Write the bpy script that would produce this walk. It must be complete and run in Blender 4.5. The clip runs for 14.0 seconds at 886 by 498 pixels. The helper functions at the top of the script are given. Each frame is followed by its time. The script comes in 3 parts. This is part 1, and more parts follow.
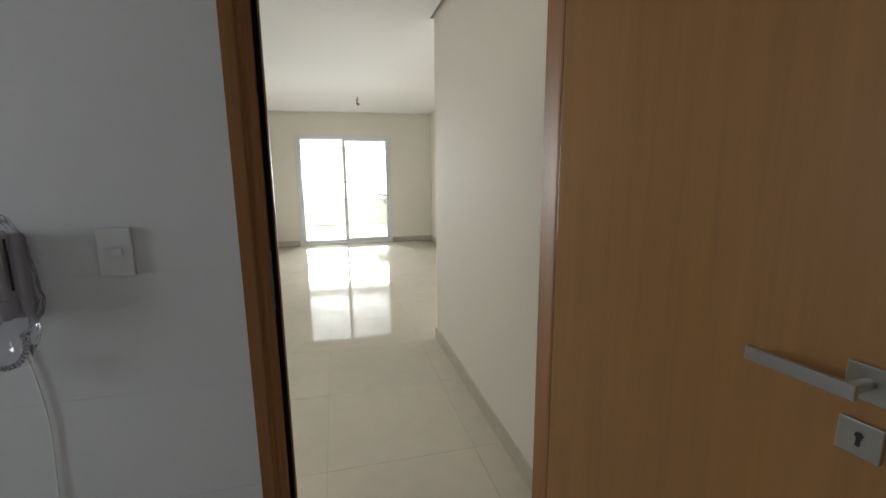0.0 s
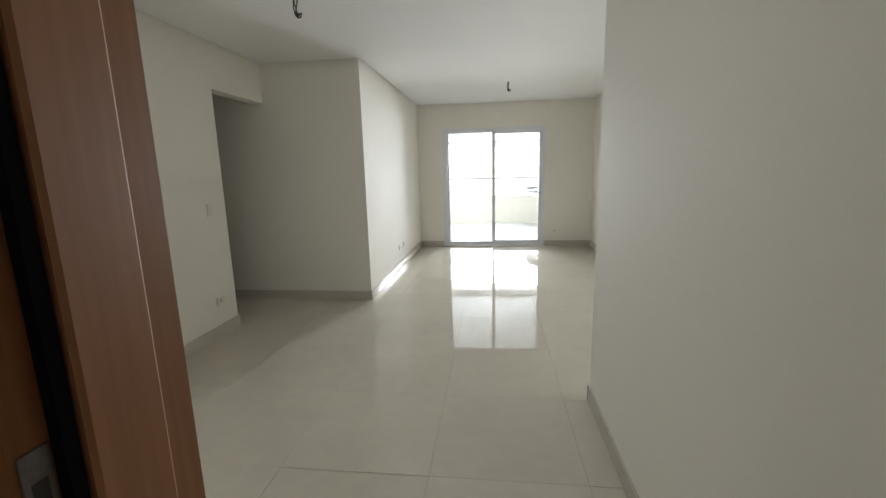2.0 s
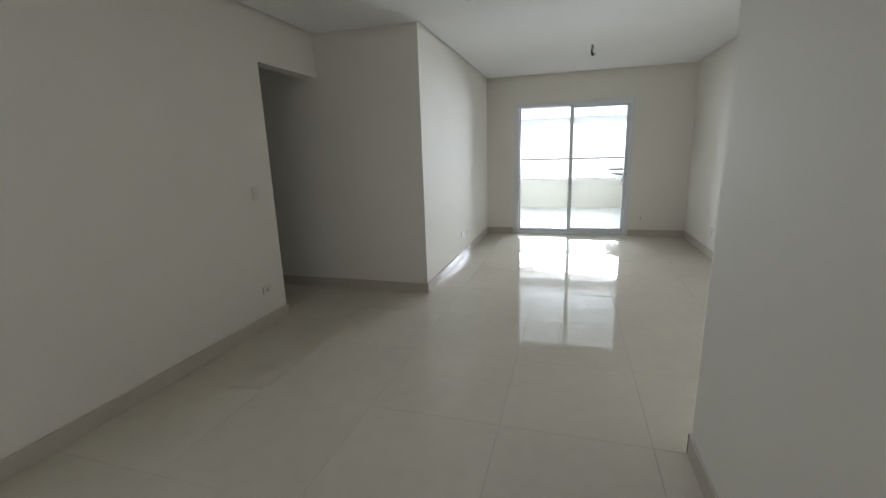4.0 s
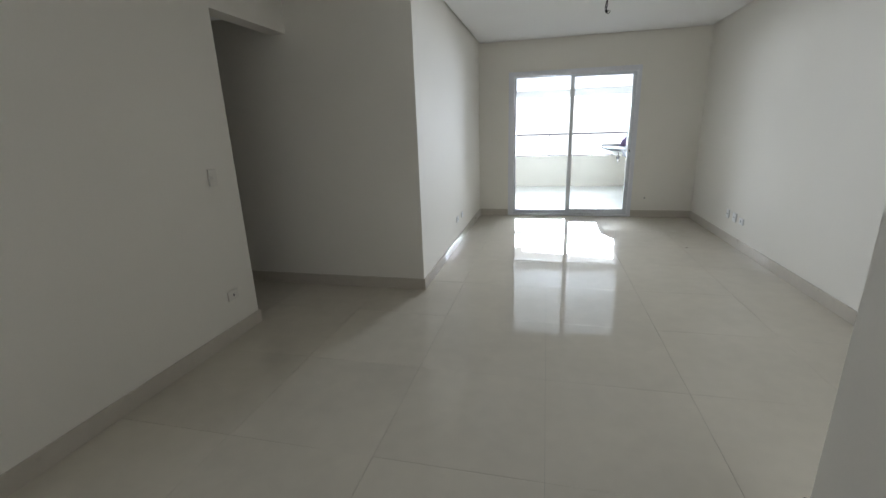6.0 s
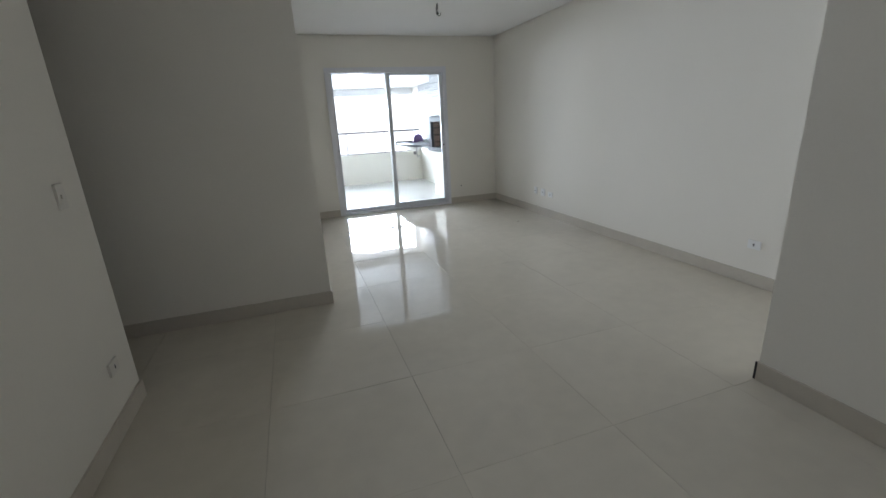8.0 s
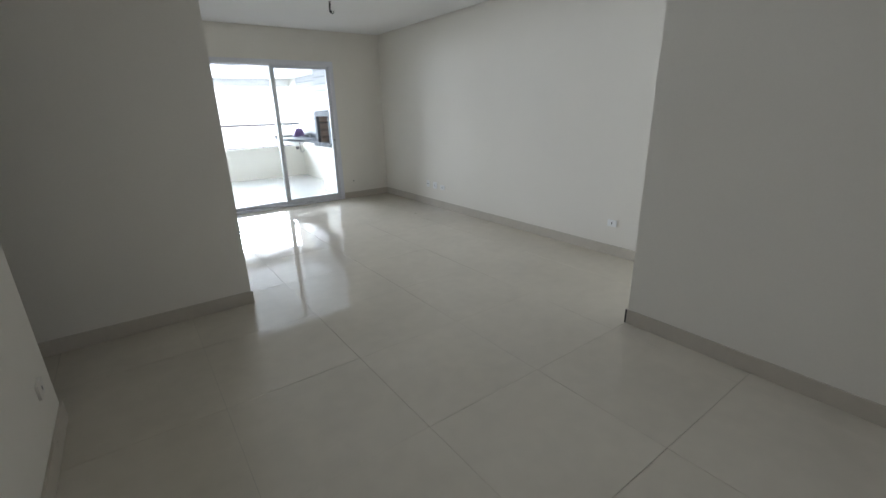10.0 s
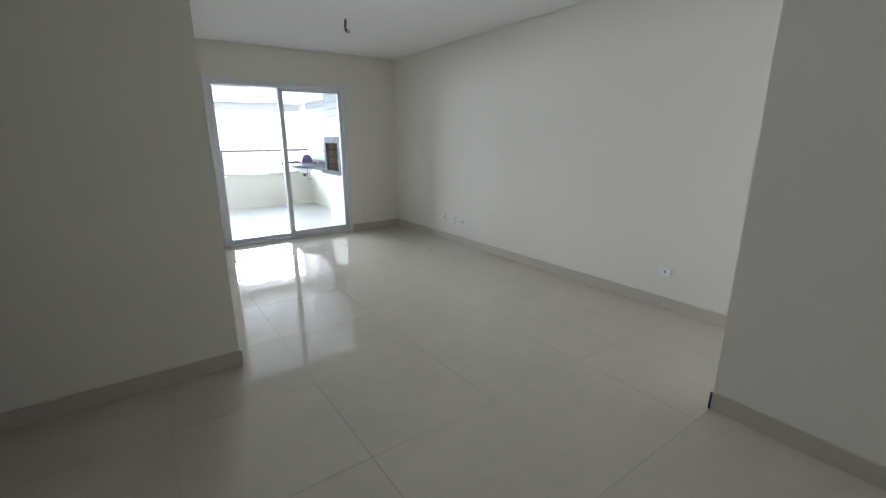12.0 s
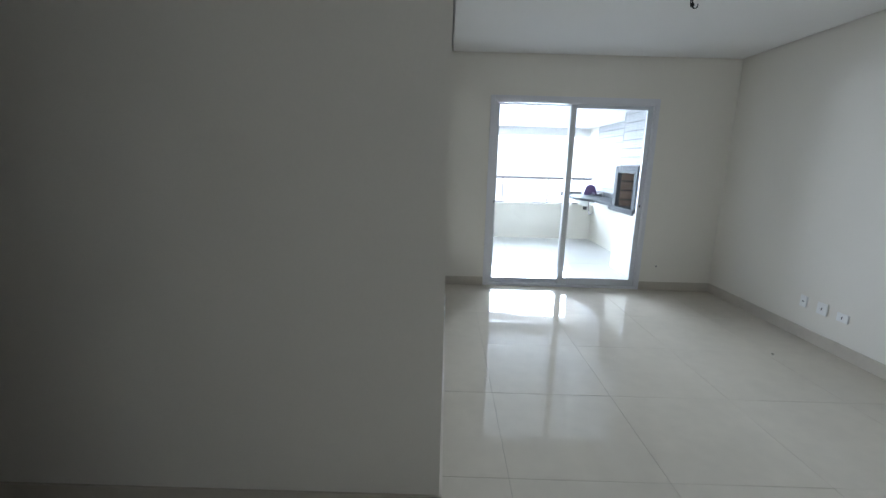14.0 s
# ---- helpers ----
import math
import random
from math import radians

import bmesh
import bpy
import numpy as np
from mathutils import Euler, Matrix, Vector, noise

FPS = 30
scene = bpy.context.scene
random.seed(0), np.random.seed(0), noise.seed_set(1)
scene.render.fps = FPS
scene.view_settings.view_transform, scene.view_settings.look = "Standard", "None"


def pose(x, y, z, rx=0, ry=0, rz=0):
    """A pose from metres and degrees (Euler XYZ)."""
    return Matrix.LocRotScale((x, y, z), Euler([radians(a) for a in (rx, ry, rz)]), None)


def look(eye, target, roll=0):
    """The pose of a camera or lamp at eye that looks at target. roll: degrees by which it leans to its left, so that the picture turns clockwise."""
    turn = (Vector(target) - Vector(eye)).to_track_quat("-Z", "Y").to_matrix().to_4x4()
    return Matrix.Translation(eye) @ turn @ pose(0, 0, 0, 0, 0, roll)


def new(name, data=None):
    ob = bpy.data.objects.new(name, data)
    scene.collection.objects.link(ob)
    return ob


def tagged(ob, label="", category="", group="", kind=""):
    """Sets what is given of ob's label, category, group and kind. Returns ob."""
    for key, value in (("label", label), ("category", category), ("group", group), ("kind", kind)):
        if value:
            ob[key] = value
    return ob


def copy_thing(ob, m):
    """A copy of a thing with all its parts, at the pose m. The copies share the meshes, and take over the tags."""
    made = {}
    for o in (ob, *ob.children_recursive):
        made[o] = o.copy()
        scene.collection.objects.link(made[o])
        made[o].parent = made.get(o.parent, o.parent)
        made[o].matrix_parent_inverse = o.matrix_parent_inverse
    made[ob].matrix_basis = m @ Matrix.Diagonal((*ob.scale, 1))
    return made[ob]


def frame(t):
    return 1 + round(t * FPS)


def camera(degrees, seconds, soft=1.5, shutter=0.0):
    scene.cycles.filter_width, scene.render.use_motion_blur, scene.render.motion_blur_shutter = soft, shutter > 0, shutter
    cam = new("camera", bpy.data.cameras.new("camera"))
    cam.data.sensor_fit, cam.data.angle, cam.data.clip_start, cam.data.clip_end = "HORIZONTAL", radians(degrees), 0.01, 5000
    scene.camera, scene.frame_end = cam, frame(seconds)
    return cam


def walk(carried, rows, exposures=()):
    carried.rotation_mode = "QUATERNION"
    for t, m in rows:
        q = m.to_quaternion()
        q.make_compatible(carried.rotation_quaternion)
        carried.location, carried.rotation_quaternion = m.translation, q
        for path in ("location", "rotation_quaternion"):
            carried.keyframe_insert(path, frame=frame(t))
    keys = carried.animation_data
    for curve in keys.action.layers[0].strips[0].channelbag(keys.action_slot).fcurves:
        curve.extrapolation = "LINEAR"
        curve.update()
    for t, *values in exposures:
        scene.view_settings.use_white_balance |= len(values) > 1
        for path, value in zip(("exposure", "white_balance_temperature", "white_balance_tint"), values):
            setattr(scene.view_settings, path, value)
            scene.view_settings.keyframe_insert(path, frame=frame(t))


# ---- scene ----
cam = camera(92.3, 14.0)
PATH = [
    (0, (0.698, 0.926, 1.517), (1.176, 2.836, 1.162), -0.5),
    (0.5, (0.823, 1.122, 1.524), (0.951, 3.085, 1.16), -0.3),
    (1, (0.832, 1.376, 1.551), (0.818, 3.341, 1.177), -0.9),
    (1.5, (0.845, 1.604, 1.548), (0.775, 3.567, 1.174), -1.5),
    (2, (0.917, 1.869, 1.543), (0.681, 3.821, 1.173), -1.4),
    (2.5, (0.943, 2.089, 1.533), (0.612, 4.023, 1.149), -1.2),
    (3, (0.927, 2.261, 1.531), (0.573, 4.187, 1.125), -1.4),
    (3.5, (0.934, 2.346, 1.528), (0.371, 4.219, 1.11), -1.7),
    (6, (0.547, 3.018, 1.496), (0.089, 4.886, 0.948), -2.0),
    (6.5, (0.298, 3.139, 1.487), (0.149, 5.06, 0.95), -0.8),
    (7, (-0.041, 3.224, 1.443), (0.113, 5.146, 0.91), -2.1),
    (7.5, (-0.357, 3.25, 1.451), (0.03, 5.135, 0.906), -1.5),
    (8, (-0.703, 3.184, 1.46), (-0.096, 4.999, 0.879), -3.0),
    (8.5, (-0.991, 3.191, 1.437), (-0.135, 4.892, 0.825), -2.0),
    (9, (-1.178, 3.059, 1.489), (-0.154, 4.642, 0.823), -3.3),
    (11.5, (-1.081, 3.422, 1.543), (0.093, 4.938, 0.975), -0.2),
    (12, (-0.947, 3.712, 1.53), (0.172, 5.289, 1.019), -0.4),
    (12.5, (-0.777, 4.038, 1.533), (0.266, 5.682, 1.075), 0.7),
    (13, (-0.678, 4.41, 1.513), (0.272, 6.118, 1.087), 1.2),
    (13.5, (-0.61, 4.755, 1.523), (-0.04, 6.625, 1.102), 0.3),
    (14, (-0.56, 5.127, 1.515), (-0.568, 7.087, 1.115), 1.6),
]

EXPOSURES = [(0, 2.70, 7300, 10), (1, 2.40, 6950, 10), (1.5, 2.38, 6900, 10), (2, 2.38, 6900, 10), (2.5, 2.13, 6720, 10), (3, 1.98, 6620, 10),
             (3.5, 1.96, 6560, 10), (6, 1.95, 6420, 11), (7.5, 1.66, 6270, 11.5), (9, 1.87, 6300, 11.5), (11.5, 1.82, 6300, 11.5), (12.5, 1.74, 6200, 11.5),
             (13, 1.77, 6100, 11), (13.5, 1.71, 6050, 11), (14, 1.80, 5920, 10)]
walk(cam, [(t, look(eye, target, roll)) for t, eye, target, roll in PATH], EXPOSURES)

# ---- world and light ----
world = bpy.data.worlds.new("world")
scene.world = world
world.use_nodes = True
wn = world.node_tree
sky = wn.nodes.new("ShaderNodeTexSky")
sky.sky_type = "NISHITA"
sky.sun_disc = False
sky.sun_elevation, sky.sun_rotation = radians(50), radians(200)
sky.air_density, sky.dust_density = 1.0, 4.0
wn.nodes["Background"].inputs["Strength"].default_value = 0.05
wn.links.new(sky.outputs["Color"], wn.nodes["Background"].inputs["Color"])

sun_data = bpy.data.lights.new("sun", "SUN")
sun_data.energy, sun_data.angle, sun_data.color = 0.5, radians(12), (1.0, 0.96, 0.9)
sun = new("sun", sun_data)
sun.matrix_world = look((0, 0, 20), (1.5, 12, 0))


def window_light(name, size_x, size_y, watts, color, eye, target, spread=180):
    data = bpy.data.lights.new(name, "AREA")
    data.shape, data.size, data.size_y = "RECTANGLE", size_x, size_y
    data.energy, data.color, data.spread = watts, color, radians(spread)
    ob = new(name, data)
    ob.matrix_world = look(eye, target)
    return ob


# sky seen through the balcony's open side, and daylight at the lobby's window
window_light("balcony_skylight", 2.6, 1.38, 30, (0.80, 0.885, 1.0), (-1.15, 15.45, 1.44), (2.2, 9.4, 0.3), 108)
window_light("balcony_skylight", 2.5, 1.38, 93, (0.80, 0.885, 1.0), (1.2, 15.35, 1.44), (-0.7, 4.8, -0.6), 115)
window_light("lobby_window_light", 0.35, 0.7, 1.15, (0.74, 0.87, 1.0), (-1.69, 1.52, 1.6), (1.0, 1.2, 1.5))


# ---- materials ----
def mat(name, color, rough=0.5, metal=0.0, vary=0.05, scale=3.0, grain=60.0, bump=0.05, spec=0.5, rough_vary=0.0, per_object=0.0, stretch=(1, 1, 1), tint=None):
    m = bpy.data.materials.new(name)
    m.use_nodes = True
    nt = m.node_tree
    b = nt.nodes["Principled BSDF"]
    b.inputs["Roughness"].default_value = rough
    b.inputs["Metallic"].default_value = metal
    b.inputs["Specular IOR Level"].default_value = spec
    mp = nt.nodes.new("ShaderNodeMapping")
    mp.inputs["Scale"].default_value = stretch
    geo = nt.nodes.new("ShaderNodeNewGeometry")
    nt.links.new(geo.outputs["Position"], mp.inputs["Vector"])
    big = nt.nodes.new("ShaderNodeTexNoise")
    big.inputs["Scale"].default_value, big.inputs["Detail"].default_value = scale, 5
    fine = nt.nodes.new("ShaderNodeTexNoise")
    fine.inputs["Scale"].default_value, fine.inputs["Detail"].default_value = grain, 4
    for n in (big, fine):
        nt.links.new(mp.outputs["Vector"], n.inputs["Vector"])
    mixv = nt.nodes.new("ShaderNodeMath")
    mixv.operation = "MULTIPLY_ADD"
    nt.links.new(fine.outputs["Fac"], mixv.inputs[0])
    mixv.inputs[1].default_value = 0.4
    half = nt.nodes.new("ShaderNodeMath")
    half.operation = "MULTIPLY"
    half.inputs[1].default_value = 0.6
    nt.links.new(big.outputs["Fac"], half.inputs[0])
    nt.links.new(half.outputs[0], mixv.inputs[2])
    value = mixv
    if per_object:
        oi = nt.nodes.new("ShaderNodeObjectInfo")
        add = nt.nodes.new("ShaderNodeMath")
        add.operation = "MULTIPLY_ADD"
        add.inputs[1].default_value = per_object
        nt.links.new(oi.outputs["Random"], add.inputs[0])
        nt.links.new(mixv.outputs[0], add.inputs[2])
        value = add
    ramp = nt.nodes.new("ShaderNodeValToRGB")
    lo = [max(0, c * (1 - vary)) for c in color] if tint is None else tint
    hi = [min(1, c * (1 + vary)) for c in color]
    ramp.color_ramp.elements[0].position, ramp.color_ramp.elements[1].position = 0.3, 0.7 + per_object
    ramp.color_ramp.elements[0].color, ramp.color_ramp.elements[1].color = (*lo, 1), (*hi, 1)
    nt.links.new(value.outputs[0], ramp.inputs["Fac"])
    nt.links.new(ramp.outputs["Color"], b.inputs["Base Color"])
    if rough_vary:
        rr = nt.nodes.new("ShaderNodeMapRange")
        rr.inputs["From Min"].default_value, rr.inputs["From Max"].default_value = 0.3, 0.7
        rr.inputs["To Min"].default_value, rr.inputs["To Max"].default_value = max(0.01, rough - rough_vary), rough + rough_vary
        nt.links.new(mixv.outputs[0], rr.inputs["Value"])
        nt.links.new(rr.outputs["Result"], b.inputs["Roughness"])
    if bump:
        bp = nt.nodes.new("ShaderNodeBump")
        bp.inputs["Strength"].default_value, bp.inputs["Distance"].default_value = bump, 0.004
        nt.links.new(mixv.outputs[0], bp.inputs["Height"])
        nt.links.new(bp.outputs["Normal"], b.inputs["Normal"])
    return m


def glass_mat(name, tint=(1, 1, 1), ior=1.45):
    m = bpy.data.materials.new(name)
    m.use_nodes = True
    nt = m.node_tree
    nt.nodes.remove(nt.nodes["Principled BSDF"])
    clear, gloss, mix, fres = (nt.nodes.new(k) for k in ("ShaderNodeBsdfTransparent", "ShaderNodeBsdfGlossy", "ShaderNodeMixShader", "ShaderNodeFresnel"))
    clear.inputs["Color"].default_value = (*tint, 1)
    gloss.inputs["Roughness"].default_value = 0.02
    fres.inputs["IOR"].default_value = ior
    nt.links.new(fres.outputs[0], mix.inputs[0])
    nt.links.new(clear.outputs[0], mix.inputs[1])
    nt.links.new(gloss.outputs[0], mix.inputs[2])
    nt.links.new(mix.outputs[0], nt.nodes["Material Output"].inputs["Surface"])
    return m


M_WALL = mat("cream_wall_paint", (0.87, 0.835, 0.76), 0.75, vary=0.02, scale=1.2, grain=90, bump=0.06, spec=0.3)
M_CEIL = mat("ceiling_paint", (0.90, 0.89, 0.87), 0.85, vary=0.015, scale=1.0, grain=70, bump=0.04, spec=0.2)
M_LOBBY = mat("cool_white_wall", (0.70, 0.70, 0.72), 0.6, vary=0.02, scale=1.5, grain=60, bump=0.05, spec=0.3)
M_LOBBYTILE = mat("satin_white_tile", (0.74, 0.745, 0.76), 0.4, vary=0.02, scale=1.5, grain=40, bump=0.02, spec=0.4)
M_FLOOR = mat("polished_porcelain", (0.63, 0.582, 0.49), 0.02, spec=0.33, vary=0.08, scale=1.5, grain=9, bump=0.0012, rough_vary=0.015, per_object=0.1)


def add_smears(m, amount):
    nt = m.node_tree
    b = nt.nodes["Principled BSDF"]
    geo = nt.nodes.new("ShaderNodeNewGeometry")
    n = nt.nodes.new("ShaderNodeTexNoise")
    n.inputs["Scale"].default_value, n.inputs["Detail"].default_value, n.inputs["Distortion"].default_value = 1.6, 6, 2.5
    nt.links.new(geo.outputs["Position"], n.inputs["Vector"])
    r = nt.nodes.new("ShaderNodeMapRange")
    r.inputs["From Min"].default_value, r.inputs["From Max"].default_value = 0.52, 0.66
    r.inputs["To Min"].default_value, r.inputs["To Max"].default_value = 0.0, amount
    nt.links.new(n.outputs["Fac"], r.inputs["Value"])
    add = nt.nodes.new("ShaderNodeMath")
    nt.links.new(b.inputs["Roughness"].links[0].from_socket, add.inputs[0])
    nt.links.new(r.outputs["Result"], add.inputs[1])
    nt.links.new(add.outputs[0], b.inputs["Roughness"])


add_smears(M_FLOOR, 0.04)
M_GROUT = mat("tile_grout", (0.43, 0.40, 0.345), 0.9, vary=0.1, grain=120)
M_BASE = mat("porcelain_baseboard", (0.60, 0.55, 0.475), 0.3, spec=0.16, vary=0.05, scale=3, grain=20, bump=0.005, rough_vary=0.04)
M_WOOD = mat("honey_wood_veneer", (0.42, 0.205, 0.075), 0.45, vary=0.13, scale=2.0, grain=9, bump=0.03, stretch=(6, 6, 0.35), rough_vary=0.05)
M_JAMB = mat("stained_wood_frame", (0.31, 0.14, 0.058), 0.6, vary=0.16, scale=2.0, grain=9, bump=0.03, spec=0.14, stretch=(8, 8, 0.4))
M_SEAL = mat("black_rubber_seal", (0.008, 0.008, 0.014), 0.9, vary=0.2, bump=0.02, spec=0.1)
M_ALU = mat("white_aluminium", (0.80, 0.80, 0.83), 0.35, vary=0.02, bump=0.01)
M_RAIL = mat("grey_aluminium", (0.17, 0.175, 0.195), 0.55, spec=0.2, vary=0.05, bump=0.01)
M_SASH = mat("grey_white_aluminium", (0.72, 0.74, 0.77), 0.4, vary=0.03, bump=0.01)
M_STEEL = mat("brushed_steel", (0.55, 0.54, 0.52), 0.3, metal=1.0, vary=0.06, grain=200, bump=0.02)
M_DULL = mat("dull_zinc", (0.20, 0.20, 0.20), 0.6, metal=0.6, vary=0.3, scale=20, grain=150, bump=0.1)
M_PHONE = mat("lilac_grey_plastic", (0.50, 0.48, 0.52), 0.4, vary=0.03, bump=0.0)
M_GLASS = glass_mat("clear_glass", (0.96, 0.98, 0.98))
M_PLASTIC = mat("white_plastic", (0.92, 0.92, 0.90), 0.35, vary=0.02, bump=0.0)
M_CREAM = mat("cream_plastic", (0.80, 0.765, 0.70), 0.4, vary=0.02, bump=0.0)
M_DARK = mat("dark_plastic", (0.03, 0.03, 0.035), 0.5, vary=0.1, bump=0.0)
M_GRANITE = mat("grey_granite", (0.045, 0.049, 0.056), 0.65, spec=0.08, vary=0.35, scale=30, grain=220, bump=0.01)
M_BALWALL = mat("balcony_render", (0.74, 0.71, 0.64), 0.8, vary=0.03, scale=1.5, grain=80, bump=0.05, spec=0.2)
M_BALCEIL = mat("balcony_ceiling_paint", (0.72, 0.72, 0.72), 0.85, vary=0.02, scale=1.0, grain=70, bump=0.03, spec=0.2)
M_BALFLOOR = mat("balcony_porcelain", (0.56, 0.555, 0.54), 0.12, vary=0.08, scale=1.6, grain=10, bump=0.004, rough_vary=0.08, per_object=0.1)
M_BRICK = mat("fire_brick", (0.22, 0.155, 0.12), 0.9, vary=0.2, scale=12, grain=90, bump=0.3, per_object=0.2)
M_SOOT = mat("dark_mortar", (0.06, 0.05, 0.045), 0.95, vary=0.2)
M_PURPLE = mat("purple_plastic", (0.13, 0.07, 0.20), 0.45, vary=0.1, bump=0.02)
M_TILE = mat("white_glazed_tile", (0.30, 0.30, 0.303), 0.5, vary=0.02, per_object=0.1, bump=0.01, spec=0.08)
M_TGROUT = mat("wall_tile_grout", (0.06, 0.06, 0.064), 0.9, spec=0.05, vary=0.1)
M_WIRE = mat("black_cable", (0.02, 0.02, 0.02), 0.5, vary=0.1, bump=0.0)
M_HOSE = mat("grey_hose", (0.16, 0.16, 0.165), 0.4, vary=0.1, bump=0.0)
M_BAG = glass_mat("thin_plastic_film", (0.93, 0.93, 0.95), 1.2)
M_GROUND = mat("distant_haze_ground", (0.55, 0.56, 0.55), 0.9, vary=0.1, scale=0.02, grain=0.2)


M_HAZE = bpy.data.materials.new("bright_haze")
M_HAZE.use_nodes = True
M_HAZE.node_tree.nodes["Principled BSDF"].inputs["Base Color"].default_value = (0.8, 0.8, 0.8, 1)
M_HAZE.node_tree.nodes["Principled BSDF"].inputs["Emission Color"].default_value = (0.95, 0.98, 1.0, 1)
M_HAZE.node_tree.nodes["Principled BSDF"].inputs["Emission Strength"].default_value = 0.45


# ---- mesh helpers ----
def add_box(bm, x0, x1, y0, y1, z0, z1, bevel=0.0):
    vs = [bm.verts.new((x, y, z)) for x in (x0, x1) for y in (y0, y1) for z in (z0, z1)]
    fs = [bm.faces.new([vs[i] for i in f]) for f in ((0, 1, 3, 2), (4, 6, 7, 5), (0, 4, 5, 1), (2, 3, 7, 6), (0, 2, 6, 4), (1, 5, 7, 3))]
    if bevel:
        es = list({e for f in fs for e in f.edges})
        bmesh.ops.bevel(bm, geom=es, offset=bevel, segments=2, affect="EDGES", profile=0.5)
    return vs


def add_prism(bm, outline, z0, z1):
    lo = [bm.verts.new((x, y, z0)) for x, y in outline]
    hi = [bm.verts.new((x, y, z1)) for x, y in outline]
    n = len(outline)
    bm.faces.new(lo[::-1])
    bm.faces.new(hi)
    for i in range(n):
        bm.faces.new((lo[i], lo[(i + 1) % n], hi[(i + 1) % n], hi[i]))


def add_cyl(bm, p, q, r, seg=16, r2=None):
    p, q = Vector(p), Vector(q)
    turn = (q - p).to_track_quat("Z", "Y").to_matrix().to_4x4()
    bmesh.ops.create_cone(bm, cap_ends=True, segments=seg, radius1=r, radius2=r if r2 is None else r2, depth=(q - p).length,
                          matrix=Matrix.Translation((p + q) / 2) @ turn)


def add_tube(bm, pts, r, seg=8):
    pts = [Vector(p) for p in pts]
    rings = []
    for i, p in enumerate(pts):
        d = (pts[min(i + 1, len(pts) - 1)] - pts[max(i - 1, 0)]).normalized()
        side = d.cross(Vector((0.31, 0.17, 0.93))).normalized()
        up = d.cross(side)
        rings.append([bm.verts.new(p + r * (math.cos(a) * side + math.sin(a) * up)) for a in (2 * math.pi * k / seg for k in range(seg))])
    for a, b in zip(rings, rings[1:]):
        for k in range(seg):
            bm.faces.new((a[k], a[(k + 1) % seg], b[(k + 1) % seg], b[k]))
    bm.faces.new(rings[0][::-1])
    bm.faces.new(rings[-1])


def finish(name, bm, material, smooth=False):
    bmesh.ops.recalc_face_normals(bm, faces=bm.faces)
    me = bpy.data.meshes.new(name)
    bm.to_mesh(me)
    bm.free()
    me.materials.append(material)
    if smooth:
        me.polygons.foreach_set("use_smooth", [True] * len(me.polygons))
    return new(name, me)


def part(name, bm, material, parent, label="", smooth=False):
    ob = finish(name, bm, material, smooth)
    ob.parent = parent
    if parent.type == "EMPTY":
        ob.matrix_parent_inverse = Matrix.Translation(-parent.location)
    if label:
        tagged(ob, label)
    return ob


def box_part(name, dims, material, parent, label="", bevel=0.0):
    bm = bmesh.new()
    add_box(bm, *dims, bevel)
    return part(name, bm, material, parent, label)


def structure(name, boxes, material, label, category, bevel=0.0):
    bm = bmesh.new()
    for b in boxes:
        add_box(bm, *b, bevel)
    return tagged(finish(name, bm, material), label, category, kind="structure")


def thing(name, at, label, category, group=""):
    ob = new(name)
    ob.location = at
    ob.empty_display_size = 0.1
    return tagged(ob, label, category, group)


# ---- plan ----
H = 2.755            # ceiling
FAR = 10.35          # wall with the balcony door
LEFT = -1.72         # living room's left wall
PIL_X, PIL_Y = -0.555, 6.715
OPEN_Y = 5.807       # corridor opening from here to PIL_Y
LINTEL = 2.336
HALL_X, HALL_Y = 1.55, 4.565
RIGHT = 2.79
ENTRY0, ENTRY1 = 2.085, 2.325
DOOR_L, DOOR_R, DOOR_T = 0.50, 1.435, 2.16
WIN_L, WIN_R, WIN_T = -0.03, 1.865, 2.25
BAL_R, BAL_L, BAL_Y = 2.50, -2.4, 14.1
TOP = H + 0.16

# ---- structure ----
structure("wall_far", [(PIL_X - 0.15, WIN_L, FAR, FAR + 0.15, 0, TOP), (WIN_R, RIGHT + 0.15, FAR, FAR + 0.15, 0, TOP), (WIN_L, WIN_R, FAR, FAR + 0.15, WIN_T, TOP)],
          M_WALL, "cream painted wall round the balcony door", "wall")
structure("wall_right", [(RIGHT, RIGHT + 0.15, HALL_Y - 0.15, FAR, 0, TOP)], M_WALL, "plain cream painted long living room wall", "wall")
structure("wall_hall", [(HALL_X, HALL_X + 0.15, ENTRY1, HALL_Y, 0, TOP), (HALL_X + 0.15, RIGHT, HALL_Y - 0.15, HALL_Y, 0, TOP)], M_WALL,
          "cream painted entrance wall ending in a corner", "wall")
structure("wall_left", [(LEFT - 0.15, LEFT, ENTRY1, OPEN_Y, 0, TOP), (LEFT - 0.15, LEFT, OPEN_Y, PIL_Y, LINTEL, TOP)], M_WALL,
          "cream painted wall with lintel over the corridor", "wall")
structure("wall_pillar", [(-4.4, PIL_X, PIL_Y, PIL_Y + 0.15, 0, TOP), (PIL_X - 0.15, PIL_X, PIL_Y + 0.15, FAR, 0, TOP)], M_WALL,
          "cream painted projecting corner wall of the living room", "wall")
structure("wall_corridor", [(-4.4, LEFT - 0.15, OPEN_Y - 0.15, OPEN_Y, 0, TOP), (-4.55, -4.4, OPEN_Y - 0.15, PIL_Y + 0.15, 0, TOP)], M_WALL,
          "cream painted walls of the unlit corridor", "wall")
